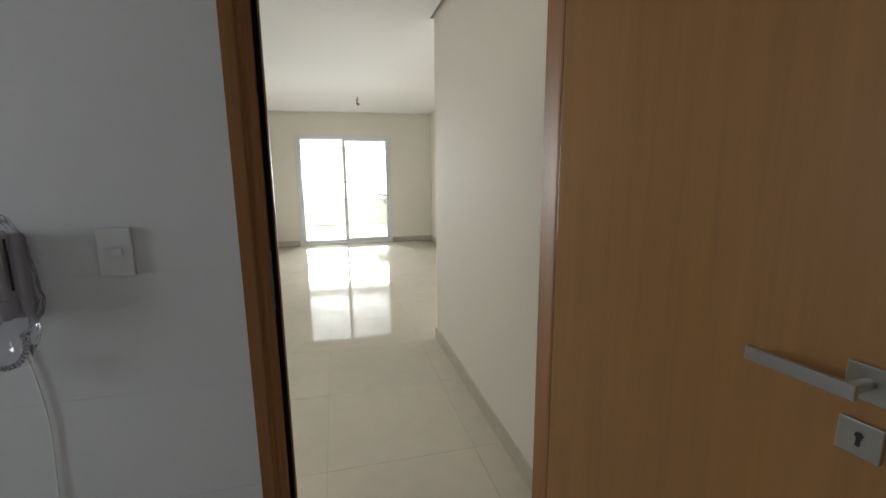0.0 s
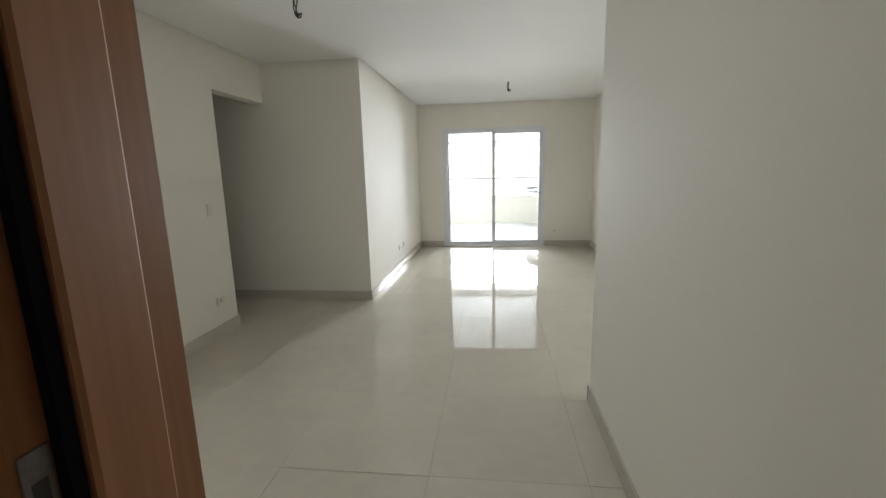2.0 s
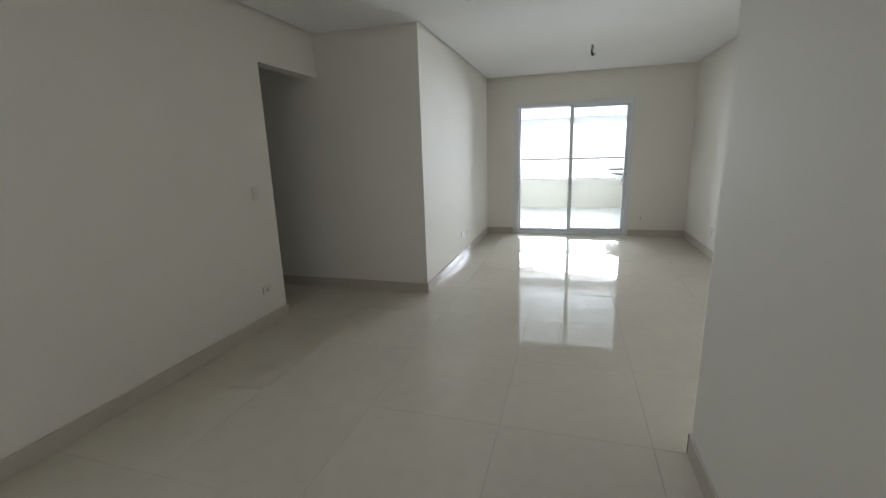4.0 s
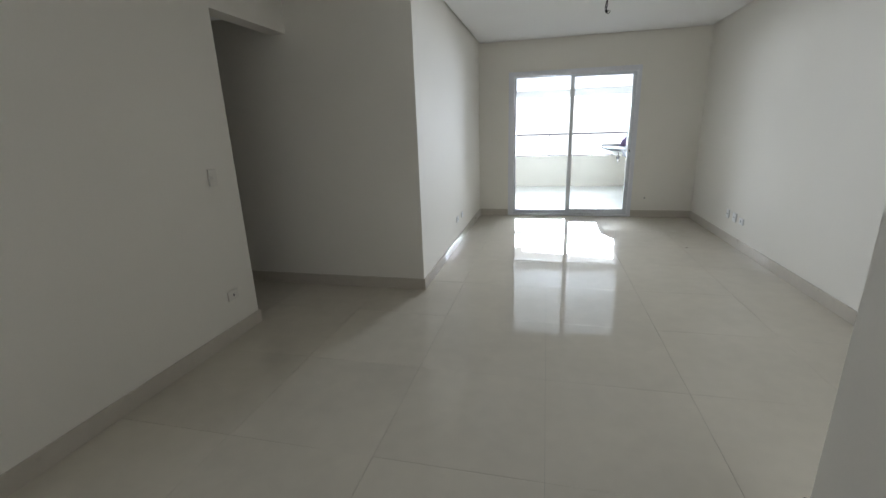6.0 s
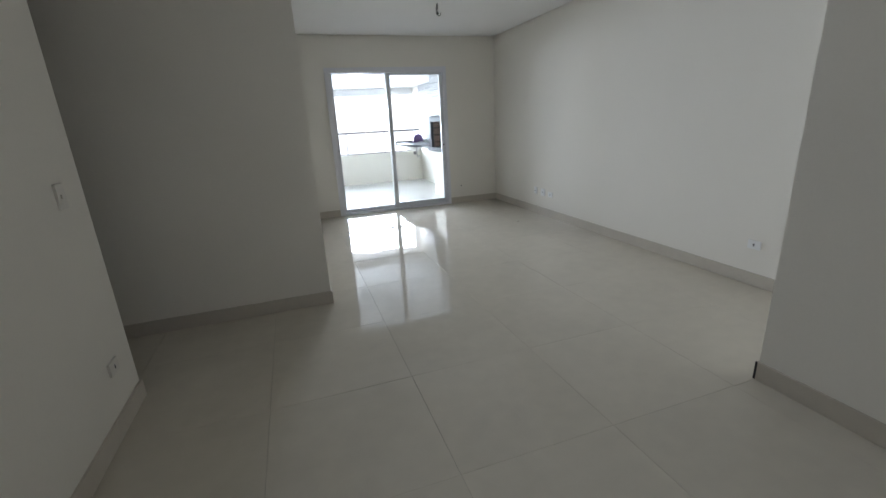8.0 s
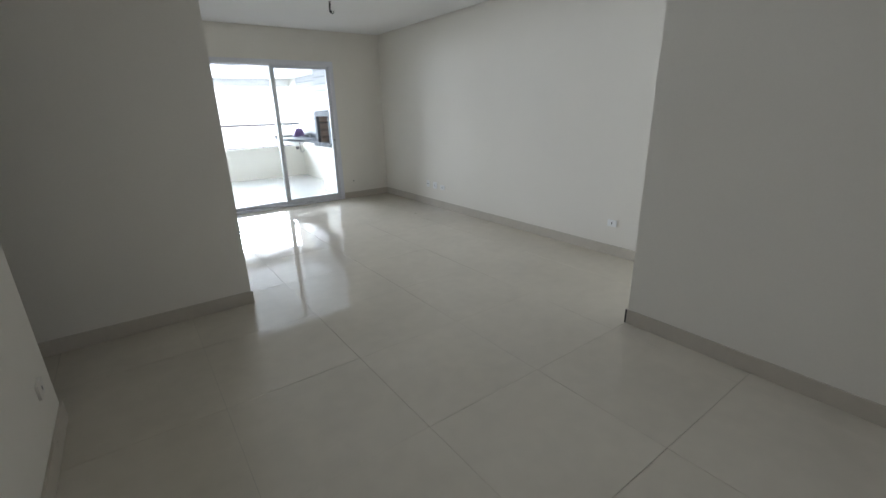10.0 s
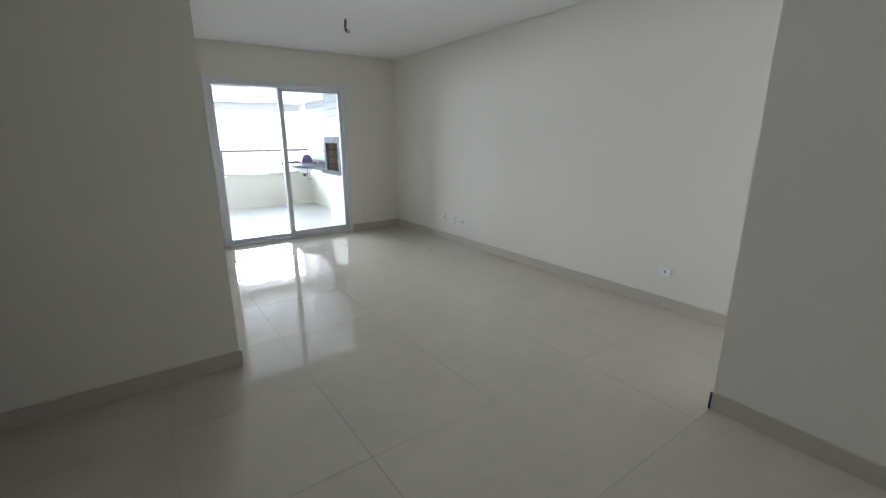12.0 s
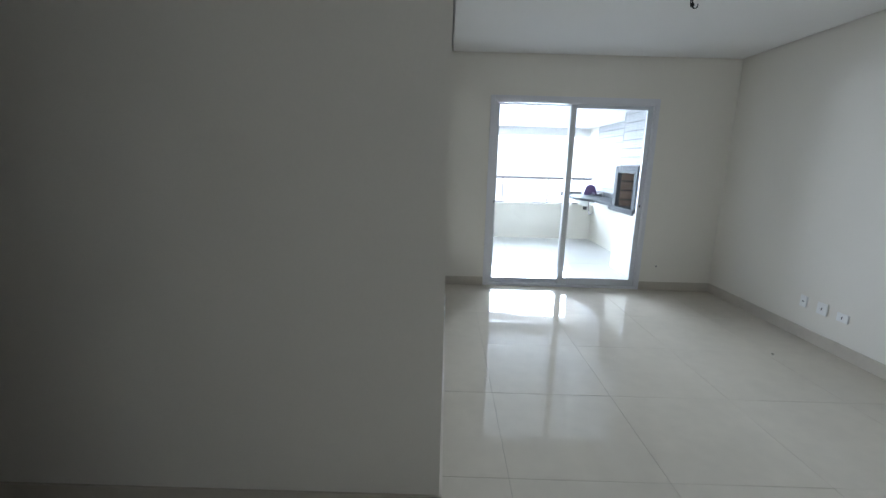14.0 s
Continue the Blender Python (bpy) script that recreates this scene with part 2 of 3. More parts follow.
structure("wall_entry", [(-1.72, DOOR_L - 0.005, ENTRY0 + 0.02, ENTRY1, 0, TOP), (DOOR_R + 0.005, HALL_X + 0.15, ENTRY0 + 0.02, ENTRY1, 0, TOP),
                         (DOOR_L - 0.005, DOOR_R + 0.005, ENTRY0 + 0.02, ENTRY1, DOOR_T + 0.04, TOP)], M_WALL, "cream painted wall round the entrance door", "wall")
lobby_wall = structure("wall_lobby_door", [(-1.6, DOOR_L - 0.005, ENTRY0 + 0.001, ENTRY0 + 0.02, 0, TOP), (DOOR_R + 0.005, 2.4, ENTRY0, ENTRY0 + 0.02, 0, TOP),
                              (DOOR_L - 0.005, DOOR_R + 0.005, ENTRY0, ENTRY0 + 0.02, DOOR_T + 0.04, TOP)], M_LOBBY, "cool white tiled lobby wall beside the entrance door", "wall")
structure("wall_lobby", [(-1.75, -1.6, 1.2, 1.85, 0, 1.05), (-1.75, -1.6, 1.2, 1.85, 2.15, TOP), (-1.75, -1.6, -0.9, 1.2, 0, TOP), (-1.75, -1.6, 1.85, ENTRY0, 0, TOP),
                         (-1.75, 2.55, -1.05, -0.9, 0, TOP), (2.4, 2.55, -0.9, ENTRY0 + 0.02, 0, TOP)], M_LOBBY, "plain white walls of the entrance lobby", "wall")
# ceiling with a narrow shadow gap along the walls
G = 0.028
structure("ceiling", [(LEFT + G, HALL_X - G, ENTRY1 + G, HALL_Y + G, H, H + 0.03), (LEFT + G, RIGHT - G, HALL_Y + G, PIL_Y - G, H, H + 0.03),
                      (PIL_X + G, RIGHT - G, PIL_Y - G, FAR - G, H, H + 0.03), (-1.9, 3.0, 2.2, 10.5, H + 0.07, H + 0.17)],
          M_CEIL, "smooth white plasterboard ceiling with shadow gap", "ceiling")
structure("ceiling_corridor", [(-4.4, LEFT - 0.15, OPEN_Y, PIL_Y, 2.5, 2.6)], M_CEIL, "white corridor ceiling", "ceiling")
structure("ceiling_lobby", [(-1.6, 2.4, -0.9, ENTRY0, H, H + 0.1)], M_CEIL, "white lobby ceiling", "ceiling")

floor = structure("floor", [(-4.4, RIGHT, ENTRY0 + 0.02, FAR + 0.03, -0.12, -0.003)], M_GROUT, "polished cream porcelain tiled living room floor", "floor")
floor_lobby = structure("floor_lobby", [(-1.6, 2.4, -0.9, ENTRY0 + 0.018, -0.12, 0)], M_FLOOR, "polished porcelain lobby floor", "floor")

BH, BT = 0.108, 0.013


def baseboard(x0, x1, y0, y1):
    bm = bmesh.new()
    add_box(bm, x0, x1, y0, y1, 0.0005, BH, 0.0015)
    return tagged(finish("baseboard", bm, M_BASE), "polished beige porcelain baseboard along the wall", "baseboard", kind="structure")


baseboard(PIL_X + BT, WIN_L - 0.042, FAR - BT, FAR - 0.0002)
baseboard(WIN_R + 0.038, RIGHT - BT, FAR - BT, FAR - 0.0002)
baseboard(RIGHT - BT, RIGHT - 0.0002, HALL_Y + BT, FAR)
baseboard(HALL_X - BT, HALL_X - 0.0002, ENTRY1, HALL_Y + 0.001)
baseboard(HALL_X - 0.006, RIGHT, HALL_Y + 0.0015, HALL_Y + BT)
baseboard(LEFT + 0.0002, LEFT + BT, ENTRY1, OPEN_Y + BT)
baseboard(-4.4, LEFT, OPEN_Y + 0.0002, OPEN_Y + BT - 0.002)
baseboard(-4.4, PIL_X + BT, PIL_Y - BT, PIL_Y - 0.0002)
baseboard(PIL_X + 0.0002, PIL_X + BT, PIL_Y + 0.0015, FAR)
baseboard(LEFT + BT, DOOR_L - 0.08, ENTRY1 + 0.0002, ENTRY1 + BT)

end_cut = bmesh.new()
add_box(end_cut, HALL_X - BT - 0.0005, HALL_X - 0.0062, HALL_Y + 0.002, HALL_Y + BT, 0.001, BH - 0.003)
tagged(finish("baseboard_end", end_cut, M_DARK), "dark unfilled gap at the baseboard corner", "baseboard", kind="structure")

# ---- entrance door ----
door = thing("door_1", (1.41, 2.15, 0), "honey-brown wood entrance door standing open", "door")
tagged(door, kind="structure")
frame_l = bmesh.new()
add_prism(frame_l, [(0.456, ENTRY0 - 0.006), (0.488, ENTRY0 - 0.008), (0.492, ENTRY0 - 0.005), (0.4955, ENTRY0 + 0.004), (0.503, ENTRY0 + 0.006), (0.5075, ENTRY0 + 0.016),
                    (0.5075, ENTRY0 + 0.024), (0.504, ENTRY0 + 0.034), (0.509, ENTRY0 + 0.042), (0.515, ENTRY0 + 0.054), (0.515, 2.188), (0.531, 2.192), (0.5315, 2.2),
                    (0.520, 2.296), (0.516, 2.302), (0.512, 2.352), (0.45, 2.352), (0.45, ENTRY1 + 0.001), (0.495, ENTRY1 + 0.001), (0.495, ENTRY0 - 0.001), (0.456, ENTRY0 - 0.001)], 0.001, DOOR_T + 0.04)
part("jamb", frame_l, M_JAMB, door, "reddish-brown moulded wooden door jamb")
frame_r = bmesh.new()
add_prism(frame_r, [(1.42, 2.338), (1.417, 2.308), (1.414, 2.302), (1.402, 2.205), (1.402, 2.19), (1.439, 2.19), (1.439, ENTRY0 - 0.001), (1.49, ENTRY0 - 0.001), (1.49, ENTRY0 - 0.012), (1.5, ENTRY0 - 0.012),
                    (1.5, ENTRY0 - 0.0005), (1.44, ENTRY0), (1.44, 2.338)], 0.001, DOOR_T + 0.04)
part("jamb", frame_r, M_JAMB, door, "reddish-brown moulded wooden door jamb")
box_part("head_jamb", (0.452, 1.5, ENTRY0 - 0.013, 2.337, DOOR_T, DOOR_T + 0.075), M_JAMB, door, bevel=0.003)
box_part("seal", (0.5152, 0.5285, 2.1735, 2.1875, 0.002, DOOR_T), M_SEAL, door, "black rubber door seal")
box_part("seal", (1.403, 1.416, 2.158, 2.1895, 0.002, DOOR_T), M_SEAL, door, "black rubber door seal")
leaf_turn = Matrix.Translation((1.383, 2.153, 0)) @ pose(0, 0, 0, 0, 0, 5.1)
leaf_bm = bmesh.new()
add_box(leaf_bm, 0.0, 0.036, -0.874, 0.0, 0.008, DOOR_T - 0.01, 0.002)
leaf = part("leaf", leaf_bm, M_WOOD, door, "honey-brown veneered door leaf")
leaf.matrix_basis = leaf_turn


def leaf_part(name, bm, material, label=""):
    ob = part(name, bm, material, leaf, label)
    return ob


HZ, HY = 1.203, -0.816
bm = bmesh.new()
add_box(bm, -0.008, 0.0, HY - 0.028, HY + 0.028, HZ - 0.028, HZ + 0.028, 0.0015)
rose = leaf_part("handle_rose", bm, M_STEEL, "square brushed steel rose")
bm = bmesh.new()
add_cyl(bm, (-0.006, HY, HZ), (-0.052, HY, HZ), 0.0095)
add_box(bm, -0.062, -0.052, HY - 0.012, HY + 0.146, HZ - 0.012, HZ + 0.012, 0.0015)
leaf_part("lever", bm, M_STEEL, "flat brushed steel door lever")
KZ = HZ - 0.09
bm = bmesh.new()
add_box(bm, -0.007, 0.0, HY - 0.028, HY + 0.028, KZ - 0.028, KZ + 0.028, 0.0015)
leaf_part("key_plate", bm, M_STEEL, "square brushed steel key plate")
bm = bmesh.new()
add_cyl(bm, (-0.0078, HY, KZ + 0.006), (-0.0065, HY, KZ + 0.006), 0.0055)
add_box(bm, -0.0078, -0.0065, HY - 0.003, HY + 0.003, KZ - 0.012, KZ + 0.004)
leaf_part("keyhole", bm, M_DARK)
bm = bmesh.new()
add_box(bm, 0.5155, 0.5175, 2.144, 2.171, 1.14, 1.31, 0.0008)
strike = part("strike_plate", bm, M_DULL, door, "steel strike plate let into the jamb")
for z in (1.16, 1.245):
    box_part("latch_hole", (0.5176, 0.5179, 2.15, 2.164, z, z + 0.035), M_DARK, strike)
# ---- balcony door ----
win = thing("window_1", (0.9, FAR + 0.06, 0), "white aluminium sliding glass balcony door with two leaves", "window")
tagged(win, kind="structure")


def ring(name, x0, x1, z0, z1, y0, y1, l, r, t, b, material, parent, label="", bevel=0.002):
    bm = bmesh.new()
    add_box(bm, x0, x0 + l, y0, y1, z0, z1, bevel)
    add_box(bm, x1 - r, x1, y0, y1, z0, z1, bevel)
    add_box(bm, x0 + l, x1 - r, y0 + 0.0005, y1 - 0.0005, z1 - t, z1, bevel)
    add_box(bm, x0 + l, x1 - r, y0 + 0.0005, y1 - 0.0005, z0, z0 + b, bevel)
    return part(name, bm, material, parent, label)


ring("window_frame", WIN_L, WIN_R, -0.002, WIN_T, FAR - 0.004, FAR + 0.12, 0.05, 0.02, 0.03, 0.03, M_ALU, win, "white aluminium outer frame")
bm = bmesh.new()
add_box(bm, WIN_L - 0.04, WIN_L + 0.012, FAR - 0.014, FAR - 0.0045, 0.001, WIN_T + 0.05, 0.002)
add_box(bm, WIN_R - 0.006, WIN_R + 0.036, FAR - 0.014, FAR - 0.0045, 0.001, WIN_T + 0.05, 0.002)
add_box(bm, WIN_L + 0.012, WIN_R - 0.006, FAR - 0.0138, FAR - 0.0045, WIN_T - 0.012, WIN_T + 0.05, 0.002)
part("casing", bm, M_ALU, win, "flat white aluminium casing")
lf = ring("sash", WIN_L + 0.05, 0.945, 0.03, WIN_T - 0.03, FAR + 0.075, FAR + 0.105, 0.03, 0.06, 0.012, 0.055, M_SASH, win, "fixed aluminium sash")
rf = ring("sash", 0.885, WIN_R - 0.02, 0.03, WIN_T - 0.03, FAR + 0.03, FAR + 0.062, 0.066, 0.058, 0.04, 0.085, M_SASH, win, "sliding aluminium sash")
for x0, x1, y, p in ((WIN_L + 0.078, 0.887, FAR + 0.09, lf), (0.949, WIN_R - 0.076, FAR + 0.046, rf)):
    ob = box_part("pane", (x0, x1, y - 0.003, y + 0.003, 0.08, WIN_T - 0.04 if p is lf else WIN_T - 0.068), M_GLASS, p, "clear glass pane")
    ob.visible_shadow = False
box_part("latch", (WIN_R - 0.054, WIN_R - 0.042, FAR + 0.022, FAR + 0.0298, 1.035, 1.065), M_DARK, rf, "small dark latch", 0.002)
box_part("latch", (WIN_L + 0.056, WIN_L + 0.068, FAR + 0.067, FAR + 0.0748, 1.035, 1.065), M_DARK, lf, "small dark latch", 0.002)

# ---- balcony ----
BZ = -0.012
EAVE = 14.6
# left end at BAL_L is out of view, added to limit and bounce the daylight
structure("wall_balcony", [(BAL_R, BAL_R + 0.15, FAR + 0.15, EAVE + 0.16, -0.1, 2.4), (BAL_L - 0.15, BAL_L, FAR + 0.15, EAVE + 0.16, -0.1, 2.4),
                           (BAL_L - 0.15, PIL_X - 0.15, FAR, FAR + 0.15, -0.1, TOP)], M_BALWALL, "white rendered balcony side walls, the left one unseen and added to shape the light", "wall")
structure("parapet", [(BAL_L, BAL_R, BAL_Y, BAL_Y + 0.14, -0.1, 0.70)], M_BALWALL, "low cream rendered balcony parapet", "parapet")
structure("parapet_cap", [(BAL_L, BAL_R, BAL_Y - 0.015, BAL_Y + 0.155, 0.702, 0.725)], M_BALWALL, "white stone parapet coping", "coping", 0.003)
structure("ceiling_balcony", [(BAL_L, BAL_R, FAR + 0.15, EAVE + 0.16, 2.30, 2.40)], M_BALCEIL, "white balcony ceiling", "ceiling")
structure("beam", [(BAL_L, BAL_R, EAVE, EAVE + 0.16, 2.13, 2.299)], M_BALCEIL, "white beam above the balcony opening", "beam")
floor_balcony = structure("floor_balcony", [(BAL_L, BAL_R, FAR + 0.03, BAL_Y, -0.12, BZ - 0.003)], M_GROUT, "pale porcelain tiled balcony floor", "floor")
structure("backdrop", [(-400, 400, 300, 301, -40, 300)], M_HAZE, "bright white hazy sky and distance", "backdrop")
structure("ground", [(-3000, 3000, -3000, 3000, -40.2, -40)], M_GROUND, "pale hazy ground far below", "ground")

# dried water marks on the balcony floor
M_STAIN = mat("dried_water_mark", (0.2, 0.2, 0.2), 0.5, vary=0.25, scale=6, grain=40, bump=0.01)
for cx, cy, rx, ry, seed in ((0.95, 12.35, 0.28, 0.10, 1), (0.42, 12.15, 0.22, 0.07, 5), (0.55, 11.55, 0.16, 0.05, 9)):
    bm = bmesh.new()
    rim = []
    for k in range(28):
        a = 2 * math.pi * k / 28
        w = 1 + 0.35 * math.sin(3 * a + seed) + 0.2 * math.sin(7 * a + 2 * seed)
        rim.append(bm.verts.new((cx + rx * w * math.cos(a), cy + ry * w * math.sin(a), BZ + 0.0012)))
    bm.faces.new(rim)
    tagged(finish("stain", bm, M_STAIN), "faint dried water mark on the balcony floor", "stain", kind="structure")

railing = thing("balcony_railing", (0.7, BAL_Y + 0.06, 0.726), "slim aluminium and glass railing on the parapet", "railing")
bm = bmesh.new()
add_box(bm, BAL_L + 0.002, BAL_R - 0.002, BAL_Y + 0.04, BAL_Y + 0.085, 1.225, 1.272, 0.006)
part("handrail", bm, M_RAIL, railing)
bm = bmesh.new()
add_box(bm, BAL_L + 0.002, BAL_R - 0.002, BAL_Y + 0.05, BAL_Y + 0.075, 0.7255, 0.752, 0.003)
part("bottom_rail", bm, M_RAIL, railing)
for k in range(-4, 1):
    x = 1.562 + 0.945 * k
    box_part("post", (x - 0.014, x + 0.014, BAL_Y + 0.05, BAL_Y + 0.075, 0.753, 1.2245), M_RAIL, railing, bevel=0.002)
    ob = box_part("pane", (x + 0.018, min(x + 0.927, BAL_R - 0.004), BAL_Y + 0.06, BAL_Y + 0.066, 0.7535, 1.2243), M_GLASS, railing, "clear glass panel")
    ob.visible_shadow = False

# barbecue with chimney
GY0, GY1, GX = 10.87, 11.63, 1.985
bbq = thing("barbecue", (2.2, 11.25, BZ), "built-in brick barbecue with grey granite frame", "barbecue")
box_part("base", (GX + 0.03, BAL_R - 0.001, GY0 + 0.03, GY1 - 0.02, BZ + 0.001, 0.899), M_BALWALL, bbq, "white rendered base")
ch = bmesh.new()
add_box(ch, GX + 0.04, BAL_R - 0.001, GY0 + 0.03, GY1, 1.53, 2.299)
chimney = part("chimney", ch, M_TGROUT, bbq, "white tiled chimney breast")
ring_bm = bmesh.new()
for y0, y1, z0, z1 in ((GY0, GY0 + 0.10, 0.915, 1.53), (GY1 - 0.10, GY1, 0.915, 1.53), (GY0 + 0.10, GY1 - 0.10, 1.43, 1.53)):
    add_box(ring_bm, GX - 0.02, GX + 0.03, y0, y1, z0, z1, 0.003)
part("surround", ring_bm, M_GRANITE, bbq, "grey granite surround")
ins = bmesh.new()
add_box(ins, GX + 0.031, BAL_R - 0.002, GY0 + 0.03, GY0 + 0.10, 0.9155, 1.529)
add_box(ins, GX + 0.031, BAL_R - 0.002, GY1 - 0.10, GY1, 0.9155, 1.529)
add_box(ins, GX + 0.33, BAL_R - 0.002, GY0 + 0.10, GY1 - 0.10, 0.9155, 1.529)
fire = part("firebox", ins, M_SOOT, bbq, "dark mortared firebox")
for row in range(4):
    z0 = 0.92 + row * 0.135
    for col in range(3):
        y0 = GY0 + 0.102 + col * 0.24 - (0.11 if row % 2 else 0)
        y0, y1 = max(y0, GY0 + 0.102), min(y0 + 0.232, GY1 - 0.118)
        if y1 - y0 > 0.03:
            box_part("brick", (GX + 0.305, GX + 0.3295, y0, y1, z0, z0 + 0.108), M_BRICK, fire)
    for col in range(2):
        x0 = GX + 0.04 + col * 0.134
        box_part("brick", (x0, x0 + 0.126, GY1 - 0.117, GY1 - 0.1005, z0, z0 + 0.108), M_BRICK, fire)
        box_part("brick", (x0, x0 + 0.126, GY0 + 0.1005, GY0 + 0.117, z0, z0 + 0.108), M_BRICK, fire)

# granite counter with sink
counter = thing("counter", (2.2, 12.6, 0.86), "grey granite counter slab with rounded sink end", "counter")
cb = bmesh.new()
add_prism(cb, [(GX - 0.05, GY0 - 0.02), (BAL_R - 0.001, GY0 - 0.02), (BAL_R - 0.001, BAL_Y - 0.016), (1.82, BAL_Y - 0.016), (1.80, 13.6), (1.81, 13.05), (1.86, 12.85), (2.0, 12.55), (2.02, 12.4), (2.02, GY1 + 0.12), (GX - 0.05, GY1 + 0.08)], 0.86, 0.905)
part("slab", cb, M_GRANITE, counter)
box_part("apron", (GX - 0.052, GX - 0.03, GY0 - 0.022, GY1 + 0.08, 0.832, 0.8595), M_GRANITE, counter, bevel=0.002)
box_part("upstand", (BAL_R - 0.022, BAL_R - 0.0015, GY1 + 0.01, BAL_Y - 0.02, 0.9055, 0.985), M_GRANITE, counter, bevel=0.002)
box_part("upstand", (1.83, BAL_R - 0.024, BAL_Y - 0.036, BAL_Y - 0.018, 0.9055, 0.945), M_GRANITE, counter, bevel=0.002)
sink = thing("sink", (2.1, 13.3, 0.7), "white sink bowl under the granite counter", "sink")
bm = bmesh.new()
bmesh.ops.create_uvsphere(bm, u_segments=24, v_segments=12, radius=1.0, matrix=Matrix.Translation((2.1, 13.3, 0.858)) @ Matrix.Diagonal((0.2, 0.22, 0.13, 1)))
for v in list(bm.verts):
    v.co.z = min(v.co.z, 0.8585)
part("bowl", bm, M_PLASTIC, sink, smooth=True)
bm = bmesh.new()
add_cyl(bm, (2.1, 13.3, 0.715), (2.1, 13.3, 0.65), 0.035)
part("drain", bm, M_DARK, sink, "dark drain outlet")
bm = bmesh.new()
add_tube(bm, [(2.08 - 0.06 * math.sin(a * 2.2), 13.05 - 0.42 * a, 0.86 - 0.19 * math.sin(a * 2.6) - 0.08 * a) for a in (k / 14 for k in range(15))], 0.009)
part("hose", bm, M_HOSE, sink, "loose grey flexible hose", True)
for_tap = thing("tap", (2.42, 13.3, 0.905), "small chrome tap on the counter", "tap")
bm = bmesh.new()
add_cyl(bm, (2.42, 13.3, 0.9055), (2.42, 13.3, 0.97), 0.014)
add_tube(bm, [(2.42, 13.3, 0.96), (2.38, 13.3, 0.975), (2.33, 13.3, 0.97), (2.31, 13.3, 0.95)], 0.009)
part("spout", bm, M_STEEL, for_tap, smooth=True)

# purple plastic caddy with an arched opening
caddy = thing("plastic_caddy", (2.32, 13.78, 0.906), "domed purple plastic caddy standing on the counter", "caddy")
bm = bmesh.new()
outer, inner = [], []
N = 16
for k in range(N + 1):
    a = math.pi * k / N
    outer.append((0.125 * math.cos(a), 0.205 * math.sin(a) ** 0.8))
    inner.append((0.05 + 0.045 * math.cos(a), 0.055 * math.sin(a)))
for depth, dirn in ((-0.05, 1), (0.05, -1)):
    vo = [bm.verts.new((2.32 + x, 13.78 + depth, 0.9065 + z)) for x, z in outer]
    vi = [bm.verts.new((2.32 + x, 13.78 + depth, 0.9065 + z)) for x, z in inner]
    for k in range(N):
        bm.faces.new((vo[k], vo[k + 1], vi[k + 1], vi[k]))
    if depth < 0:
        fo, fi = vo, vi
for k in range(N):
    bm.faces.new((fo[k], fo[k + 1], vo[k + 1], vo[k]))
    bm.faces.new((fi[k], fi[k + 1], vi[k + 1], vi[k]))
for k in (0, N):
    bm.faces.new((fo[k], vo[k], vi[k], fi[k]))
part("shell", bm, M_PURPLE, caddy)
holder = thing("utensil_rack", (2.36, 12.05, 0.906), "small dark metal rack on the counter", "rack")
box_part("tray", (2.27, 2.44, 11.9, 12.15, 0.96, 0.975), M_DARK, holder, bevel=0.002)
for x in (2.28, 2.43):
    for y in (11.91, 12.14):
        box_part("leg", (x - 0.006, x + 0.006, y - 0.006, y + 0.006, 0.9055, 0.9595), M_DARK, holder)

for ob in (counter, sink, for_tap, caddy, holder):   # the slab lies on a 4.5 cm bed
    ob.location.z += 0.045


# ---- wall plates ----
def wall_plate(name, label, group, holes=1, m=M_PLASTIC):
    # built at the origin, facing -y
    ob = thing(name, (0, 0, 0), label, "socket", group)
    bm = bmesh.new()
    w, h = {0: (0.036, 0.058), 1: (0.052, 0.036), 2: (0.05, 0.052)}[holes]
    add_box(bm, -w, w, -0.013, -0.0006, -h, h, 0.002)
    part("plate", bm, m, ob)
    if holes == 0:
        box_part("rocker", (-0.017, 0.017, -0.0215, -0.0131, -0.009, 0.009), m, ob, bevel=0.001)
    else:
        box_part("insert", (-0.02, 0.02, -0.0145, -0.0131, -0.014, 0.014), m, ob, bevel=0.001)
        bm = bmesh.new()
        add_cyl(bm, (0, -0.0152, 0), (0, -0.0144, 0), 0.006, 12)
        add_box(bm, -0.005, 0.005, -0.0151, -0.0144, -0.011, 0.011)
        part("pin_hole", bm, M_DARK, ob)
    return ob


sock = wall_plate("wall_socket", "white plastic wall socket plate above the baseboard", "wall sockets")
for x, y, z, stand, turn in ((RIGHT, 8.93, 0.345, 90, -90), (RIGHT, 5.525, 0.345, 0, -90), (PIL_X, 8.34, 0.345, 0, 90), (PIL_X, 8.65, 0.345, 0, 90), (BAL_R - 0.0105, 13.17, 1.29, 0, -90)):
    copy_thing(sock, pose(x, y, z, 0, stand, turn))
sock.matrix_basis = pose(RIGHT, 8.53, 0.328, 0, 0, -90)
wide = wall_plate("wall_socket", "square white plastic wall socket plate above the baseboard", "wall sockets", 2)
wide.matrix_basis = pose(RIGHT, 8.73, 0.338, 0, 0, -90)
cream = wall_plate("wall_socket", "cream plastic wall socket plate above the baseboard", "wall sockets", 1, M_CREAM)
cream.matrix_basis = pose(LEFT, 5.555, 0.34, 0, 0, 90)
plate = wall_plate("light_switch", "white plastic light switch plate on the wall", "switches", 0, M_LOBBYTILE)
room_plate = wall_plate("light_switch", "cream plastic light switch plate on the wall", "switches", 0, M_CREAM)
room_plate.matrix_basis = pose(LEFT, 5.56, 1.215, 0, 0, 90)
